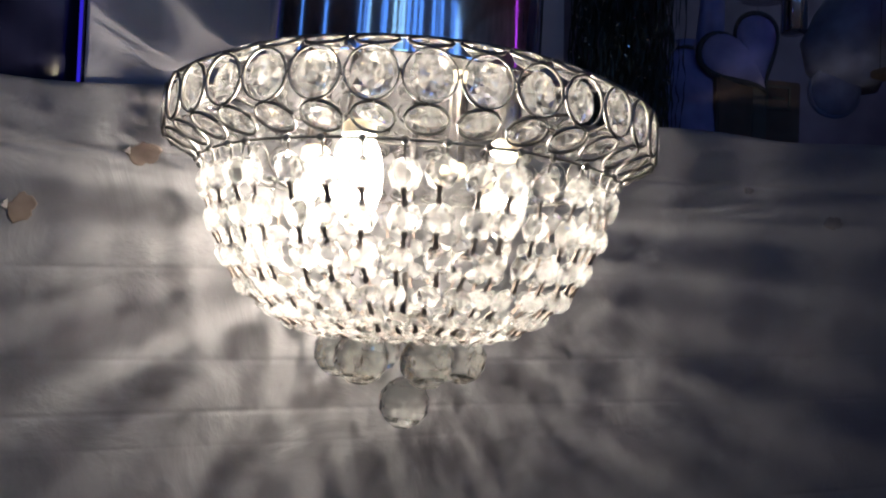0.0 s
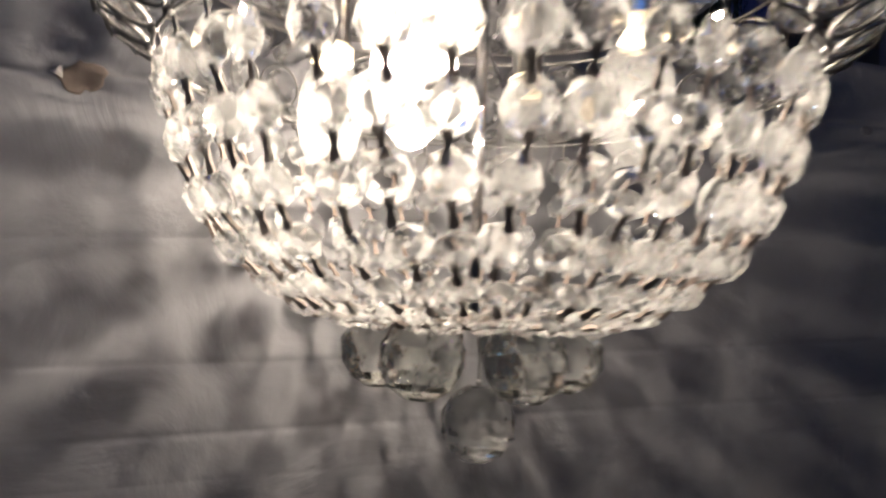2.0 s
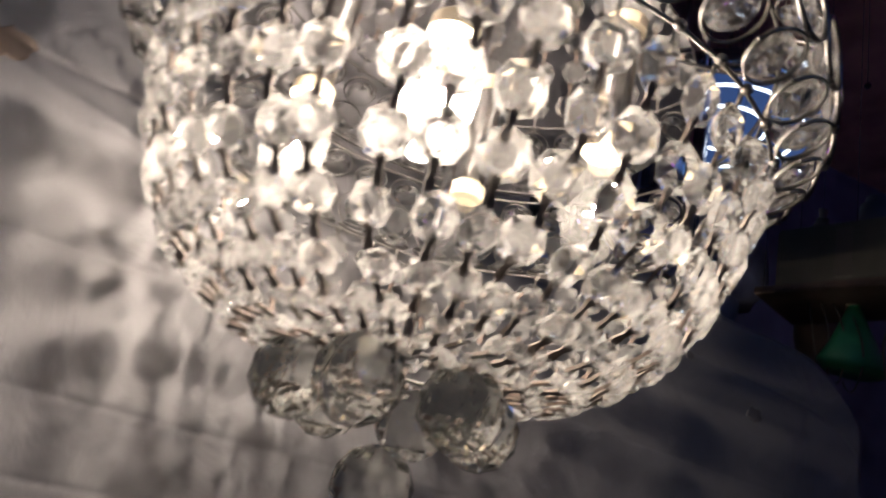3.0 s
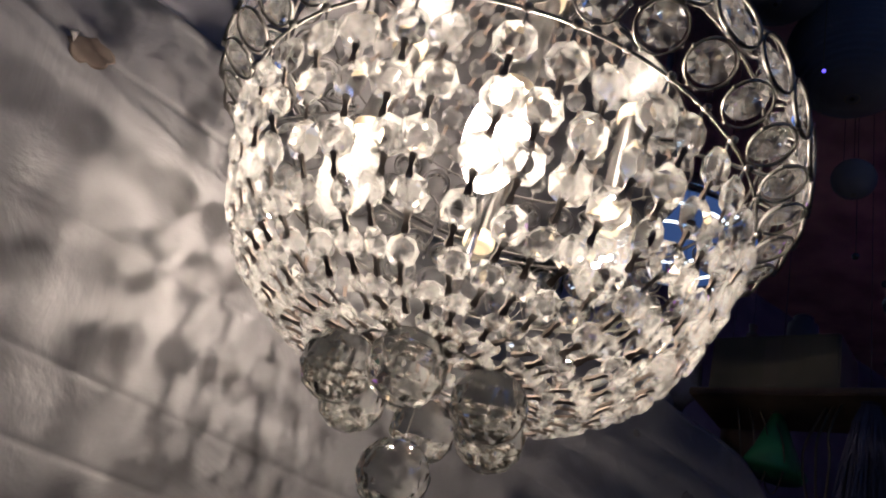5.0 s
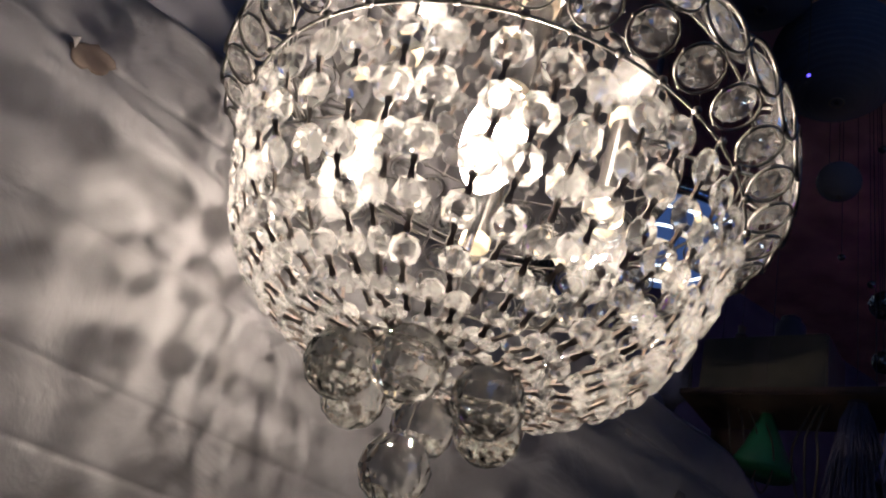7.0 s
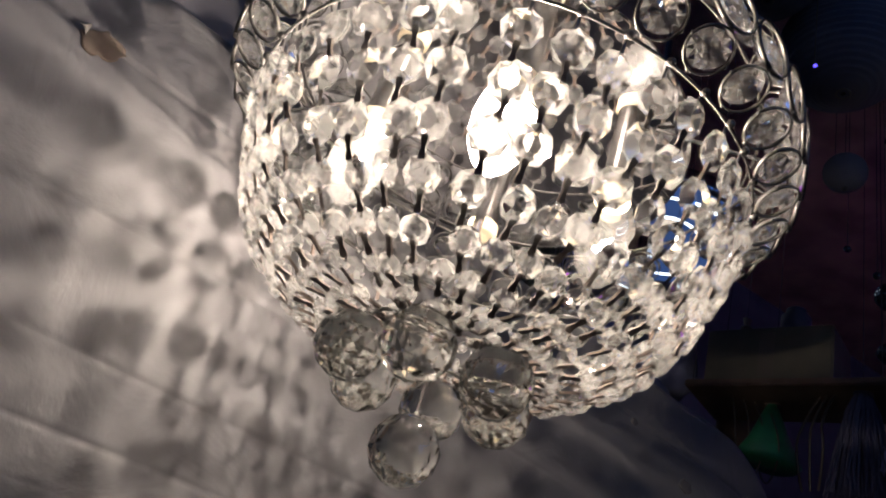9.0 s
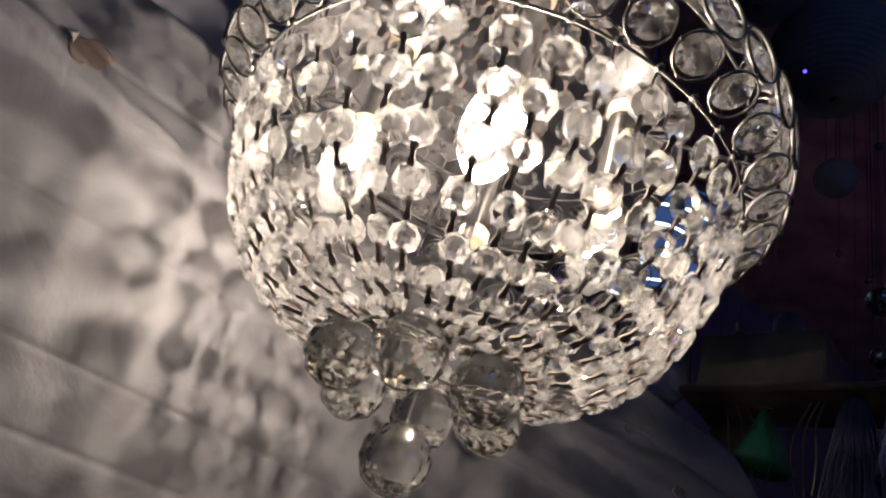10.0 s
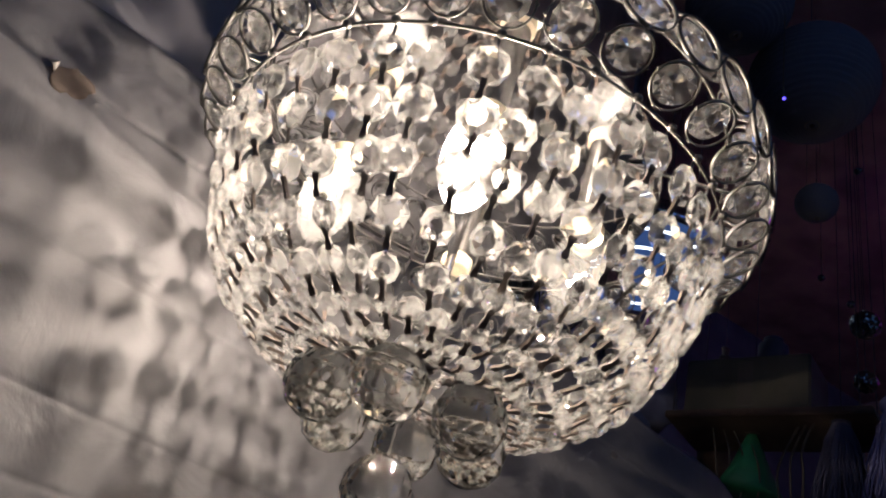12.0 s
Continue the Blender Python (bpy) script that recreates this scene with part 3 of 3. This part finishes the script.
def heart_cushion(x, y, z, h, turn, words):
    """A stuffed heart with a thick piped edge, hanging on a cord."""
    t = empty("heart_cushion", Matrix.Translation(place(x, y, z)))
    tagged(t, words, "cushion", "goods hanging in the stall")
    def edge(a, k):
        u = 16 * math.sin(a) ** 3
        v = 13 * math.cos(a) - 5 * math.cos(2 * a) - 2 * math.cos(3 * a) - math.cos(4 * a) + 2.5
        q = Matrix.Rotation(radians(turn), 2) @ Vector((u, v)) * (h / 30 * k)
        return q
    n = 48
    bm = bmesh.new()
    rings = []
    for k, d in ((0.15, 0.30), (0.45, 0.28), (0.75, 0.21), (0.93, 0.10), (1.0, 0.0), (0.93, -0.10), (0.75, -0.21), (0.45, -0.28), (0.15, -0.30)):
        rings.append([bm.verts.new((edge(2 * math.pi * i / n, k).x, -d * h * 0.5, edge(2 * math.pi * i / n, k).y)) for i in range(n)])
    for p, q in zip(rings, rings[1:]):
        for i in range(n):
            bm.faces.new((p[i], p[(i + 1) % n], q[(i + 1) % n], q[i]))
    bm.faces.new(rings[0][::-1])
    bm.faces.new(rings[-1])
    bmesh.ops.recalc_face_normals(bm, faces=bm.faces)
    part("cover", bm, M_NAVY, t, smooth=True)
    bm = bmesh.new()
    loops = []
    for i in range(n):
        p = edge(2 * math.pi * i / n, 1.02)
        out = p.normalized()
        loops.append([bm.verts.new((p.x + out.x * h * 0.045 * math.cos(b), h * 0.045 * math.sin(b), p.y + out.y * h * 0.045 * math.cos(b))) for b in (0, 1.05, 2.09, 3.14, 4.19, 5.24)])
    for i in range(n):
        for j in range(6):
            bm.faces.new((loops[i][j], loops[i][(j + 1) % 6], loops[(i + 1) % n][(j + 1) % 6], loops[(i + 1) % n][j]))
    bmesh.ops.recalc_face_normals(bm, faces=bm.faces)
    part("piping", bm, M_THREAD, t, smooth=True)
    top = max((edge(2 * math.pi * i / n, 1.0) for i in range(n)), key=lambda q: q.y)
    cord_between(t, (top.x, 0, top.y), (top.x, 0, 2.95 - place(x, y, z).z))


heart_cushion(0.592, 0.70, 0.495, 0.125, 32, "navy heart-shaped cushion with thick dark piping")
plush_disc(0.762, 0.70, 0.440, 0.040, M_SLATE, M_SLATE, "small round slate blue cushion", 2.0)


def soft_bag(x, y, z, r, h, mat, words, seed, cone=False):
    t = empty("hanging_bag", Matrix.Translation(place(x, y, z)))
    tagged(t, words, "bag", "goods hanging in the stall")
    prof = [(0.0, 0.0), (r * 0.7, h * 0.02), (r, h * 0.16), (r * 0.95, h * 0.4), (r * 0.8, h * 0.65), (r * 0.45, h * 0.86), (r * 0.15, h * 0.94), (r * 0.26, h), (0.0, h * 1.0)]
    if cone:
        prof = [(0.0, 0.0), (r * 0.85, h * 0.02), (r, h * 0.10), (r * 0.80, h * 0.35), (r * 0.52, h * 0.62), (r * 0.28, h * 0.85), (r * 0.14, h * 0.94), (r * 0.24, h), (0.0, h)]
    part("sack", soft_body(bmesh.new(), prof, 40, 0.30, seed, 0.7), mat, t, smooth=True)
    bm = torus(bmesh.new(), r * 0.2, r * 0.05, 24, 6, h * 0.93)
    part("tie", bm, M_CORD, t, smooth=True)
    cord_between(t, (0, 0, h), (0, 0, 2.95 - place(x, y, z).z))


soft_bag(0.800, 0.72, 0.45, 0.072, 0.20, M_SLATE, "slate blue cloth bag tied with beige cord", 5.0)
soft_bag(0.487, 0.74, 0.30, 0.062, 0.20, M_NAVY, "squat navy cloth bag tied with beige cord", 8.0)
soft_bag(0.575, 0.84, 0.47, 0.026, 0.26, M_NAVY, "slim navy cloth bag tied with beige cord", 9.0)
soft_bag(1.010, 0.70, 0.38, 0.045, 0.30, M_BROWN, "brown cloth bag tied with beige cord", 11.0)
soft_bag(0.931, 0.541, 0.325, 0.052, 0.115, M_GREEN, "green cloth bag tied with beige cord", 14.0, True)


def carton(name, lo, hi, m, mat, words):
    t = empty(name, m)
    tagged(t, words, "carton", "cartons in the stall")
    part("box_body", box(bmesh.new(), lo, hi, 0.003), mat, t)
    mid = 0.5 * (lo[1] + hi[1])
    part("tape", box(bmesh.new(), (lo[0] + 0.002, mid - 0.012, hi[2]), (hi[0] - 0.002, mid + 0.012, hi[2] + 0.0008)), M_CORD, t)
    part("tape_front", box(bmesh.new(), (0.48 * (lo[0] + hi[0]) - 0.012, lo[1] - 0.0008, lo[2] + 0.01), (0.48 * (lo[0] + hi[0]) + 0.012, lo[1], hi[2] - 0.01)), M_CORD, t)


# a brown carton with a framed label behind the sheet
BACK_BOX = Matrix.Translation(place(0.615, 0.74, 0.30)) @ pose(0, 0, 0, 0, 0, 8)
carton("carton", (-0.07, -0.03, 0.0), (0.075, 0.06, 0.135), BACK_BOX, M_BROWN, "dark brown carton with a grey framed label")
lb = bpy.data.objects["carton"]
for lo, hi in (((0.012, 0.086), (0.056, 0.090)), ((0.012, 0.122), (0.056, 0.126)), ((0.012, 0.090), (0.016, 0.122)), ((0.052, 0.090), (0.056, 0.122)), ((0.024, 0.103), (0.046, 0.107))):
    part("label_bar", box(bmesh.new(), (lo[0], -0.0316, lo[1]), (hi[0], -0.0300, hi[1])), M_CARD, lb, "grey printed bar")
part("stand", box(bmesh.new(), (-0.03, -0.01, -place(0, 0, 0.30).z), (0.03, 0.04, 0.0)), M_BROWN, lb, "plain dark wooden post")

# a larger chrome drum behind it, higher up
bd = empty("chrome_drum", Matrix.Translation(place(0.665, 0.78, 0.655)))
tagged(bd, "wide polished chrome lamp drum on a rod", "lamp drum")
part("body", lathe(bmesh.new(), [(0.0, 0.0), (0.047, 0.0), (0.050, 0.003), (0.050, 0.24), (0.0, 0.243)], 48, closed=False), M_CHROME, bd, smooth=True)
part("rod", lathe(bmesh.new(), [(0.005, 0.24), (0.005, 2.95 - place(0, 0, 0.655).z)], 12), M_CHROME, bd, smooth=True)

# a small chrome drum further back
cd = empty("chrome_drum", Matrix.Translation(place(0.700, 0.74, 0.565)))
tagged(cd, "small polished chrome lamp drum on a rod", "lamp drum")
part("body", lathe(bmesh.new(), [(0.0, 0.0), (0.019, 0.0), (0.0205, 0.0015), (0.0205, 0.22), (0.0, 0.222)], 40, closed=False), M_CHROME, cd, smooth=True)
part("rod", lathe(bmesh.new(), [(0.004, 0.22), (0.004, 2.95 - place(0, 0, 0.565).z)], 12), M_CHROME, cd, smooth=True)

# a shelf along the side of the stall, with a carton on it
SHELF = Matrix.Translation(place(0.901, 0.537, 0.465)) @ pose(0, 0, 0, 0, 0, -67.4)
sh = empty("shelf", SHELF)
tagged(sh, "narrow dark board shelf hung on cords", "shelf")
part("board", box(bmesh.new(), (-0.115, -0.05, -0.012), (0.20, 0.09, 0.0), 0.002), M_BROWN, sh)
for ux, uy in ((-0.105, -0.04), (0.18, -0.04), (-0.105, 0.08), (0.18, 0.08)):
    cord_between(sh, (ux, uy, 0), (ux, uy, 2.95 - place(0, 0, 0.465).z), 0.0008)
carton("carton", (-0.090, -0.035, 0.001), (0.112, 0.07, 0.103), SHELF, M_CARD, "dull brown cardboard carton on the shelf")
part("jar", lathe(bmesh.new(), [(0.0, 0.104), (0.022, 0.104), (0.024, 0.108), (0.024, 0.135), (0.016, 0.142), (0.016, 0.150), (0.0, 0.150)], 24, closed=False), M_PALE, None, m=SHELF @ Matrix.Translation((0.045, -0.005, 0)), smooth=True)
tagged(bpy.data.objects["jar"], "small pale blue jar standing on the carton", "jar")


def tassel(x, y, z, h, mat, words, seed):
    t = empty("tassel", Matrix.Translation(place(x, y, z)))
    tagged(t, words, "tassel", "tassels in the stall")
    rnd = random.Random(seed)
    part("knot", soft_body(bmesh.new(), ball_profile(0.016), 20, 0.1, seed), mat, t, smooth=True)
    bm = bmesh.new()
    for i in range(130):
        a, q = rnd.uniform(0, 6.28), rnd.uniform(0.2, 1.0)
        p = Vector((0.010 * math.cos(a), 0.010 * math.sin(a), -0.008))
        for j in range(5):
            f = (j + 1) / 5
            rr = 0.010 + q * 0.042 * f ** 0.8
            nxt = Vector((rr * math.cos(a) + rnd.uniform(-.003, .003), rr * math.sin(a) + rnd.uniform(-.003, .003), -0.008 - h * f * rnd.uniform(0.95, 1.0)))
            rod(bm, p, nxt, 0.0013, 4)
            p = nxt
    fr = part("fringe", bm, mat, t)
    fr["kind"] = "stuff"
    cord_between(t, (0, 0, 0.012), (0, 0, 2.95 - place(x, y, z).z))


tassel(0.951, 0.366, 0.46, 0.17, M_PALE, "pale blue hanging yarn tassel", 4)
tassel(0.996, 0.301, 0.49, 0.15, M_NAVY, "navy hanging yarn tassel", 6)


def loop_cord(pts, r, words):
    """A slack cord through a few places."""
    cu = bpy.data.curves.new("loose_cord", "CURVE")
    cu.dimensions, cu.bevel_depth, cu.bevel_resolution, cu.resolution_u = "3D", r, 2, 8
    sp = cu.splines.new("NURBS")
    sp.points.add(len(pts) - 1)
    sp.use_endpoint_u, sp.order_u = True, 3
    for p, q in zip(sp.points, pts):
        p.co = (*place(*q), 1)
    cu.materials.append(M_CORD)
    tagged(new("loose_cord", cu), words, "cord", "loose cords under the shelf")


for k in range(4):
    o = 0.014 * k
    loop_cord([(0.876 + o, 0.591 - o, 0.452), (0.866 + o, 0.571 - 2 * o, 0.41 - o), (0.886 + o, 0.581 - o, 0.35 - 2 * o), (0.896, 0.571 - o, 0.30)], 0.0014, "thin beige cord hanging slack from the shelf")
for k in range(3):
    o = 0.016 * k
    loop_cord([(0.936, 0.441 - o, 0.452), (0.921, 0.461 - o, 0.40), (0.911, 0.471 - 2 * o, 0.34), (0.926, 0.461 - o, 0.27)], 0.0020, "thick beige cord hanging slack from the shelf")


def lantern(x, y, z, r, words):
    t = empty("paper_lantern", Matrix.Translation(place(x, y, z)))
    tagged(t, words, "lantern", "paper lanterns under the ceiling")
    prof = []
    for i in range(57):
        a = math.pi * (0.012 + 0.976 * i / 56)
        prof.append((r * math.sin(a) * (1 + 0.012 * (-1) ** i), -r * math.cos(a)))
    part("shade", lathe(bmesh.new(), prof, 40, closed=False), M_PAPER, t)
    for f in (-1, 1):
        part("hoop", torus(bmesh.new(), r * 0.1, 0.0015, 24, 6, f * r * 0.99), M_WIRE, t)
    cord_between(t, (0, 0, r * 0.98), (0, 0, 2.95 - place(x, y, z).z))


lantern(0.451, 0.190, 1.018, 0.078, "round pale grey paper lantern, unlit")
lantern(0.654, 0.196, 0.972, 0.095, "large round pale grey paper lantern, unlit")
lantern(0.805, 0.302, 0.836, 0.033, "small round pale grey paper lantern, unlit")


def bauble(x, y, z, r):
    t = empty("bauble", Matrix.Translation(place(x, y, z)))
    tagged(t, "small silver glitter bauble on a cord", "bauble", "baubles in the stall")
    bm = bmesh.new()
    bmesh.ops.create_icosphere(bm, subdivisions=4, radius=r)
    for v in bm.verts:
        v.co *= 1 + 0.10 * noise.noise(v.co * 2100)
    part("globe", bm, M_GLITTER, t)
    part("cap", lathe(bmesh.new(), [(r * 0.22, r * 0.94), (r * 0.22, r * 1.15)], 12), M_WIRE, t)
    cord_between(t, (0, 0, r), (0, 0, 2.95 - place(x, y, z).z))


for q in ((1.021, 0.359, 0.69, 0.024), (1.021, 0.363, 0.565, 0.018), (0.896, 0.301, 0.65, 0.006), (0.936, 0.391, 0.77, 0.006), (0.866, 0.371, 0.89, 0.006), (0.936, 0.301, 1.01, 0.007), (0.836, 0.441, 0.83, 0.005), (0.876, 0.271, 0.57, 0.005)):
    bauble(*q)

# a tiny blue indicator on the ceiling cord
bm = bmesh.new()
bmesh.ops.create_icosphere(bm, subdivisions=2, radius=0.0022)
tagged(part("indicator_light", bm, M_POINT, None, m=Matrix.Translation(place(0.498, 0.1265, 0.7536)), smooth=True), "tiny glowing blue indicator light on a cord", "indicator")
loop_cord([(0.498, 0.1285, 1.42), (0.498, 0.1285, 0.7536)], 0.0008, "thin dark cord of the indicator light")

# a second chrome drum hanging beside the panel
dr = empty("hanging_drum", Matrix.Translation(place(-0.486, 0.225, 0.15)))
tagged(dr, "glossy dark navy lamp drum hanging by the wall", "lamp drum")
part("body", lathe(bmesh.new(), [(0.0, 0.0), (0.071, 0.0), (0.074, 0.003), (0.074, 0.40), (0.071, 0.403), (0.0, 0.403)], 64, closed=False), M_GLOSS, dr, smooth=True)
part("rod", lathe(bmesh.new(), [(0.008, 0.40), (0.008, 2.95 - place(0, 0, 0.15).z)], 12), M_CHROME, dr, smooth=True)

# a narrow glowing strip at the panel's free edge, imitating the blue reflection on the navy drum
st = empty("glint_strip", WALL @ Matrix.Translation((-0.390 * S - 0.004, 0.020, 0.19)))
tagged(st, "narrow glowing strip imitating a blue reflection on the navy drum edge", "light strip")
part("channel", box(bmesh.new(), (-0.002, 0.0, 0.0), (0.002, 0.012, 0.55), 0.0005), M_GLOSS, st)
# the bar glows by itself in place of the reflected blue
part("diffuser", box(bmesh.new(), (-0.0013, -0.003, 0.004), (0.0013, -0.0002, 0.546)), M_EDGE_GLINT, st)
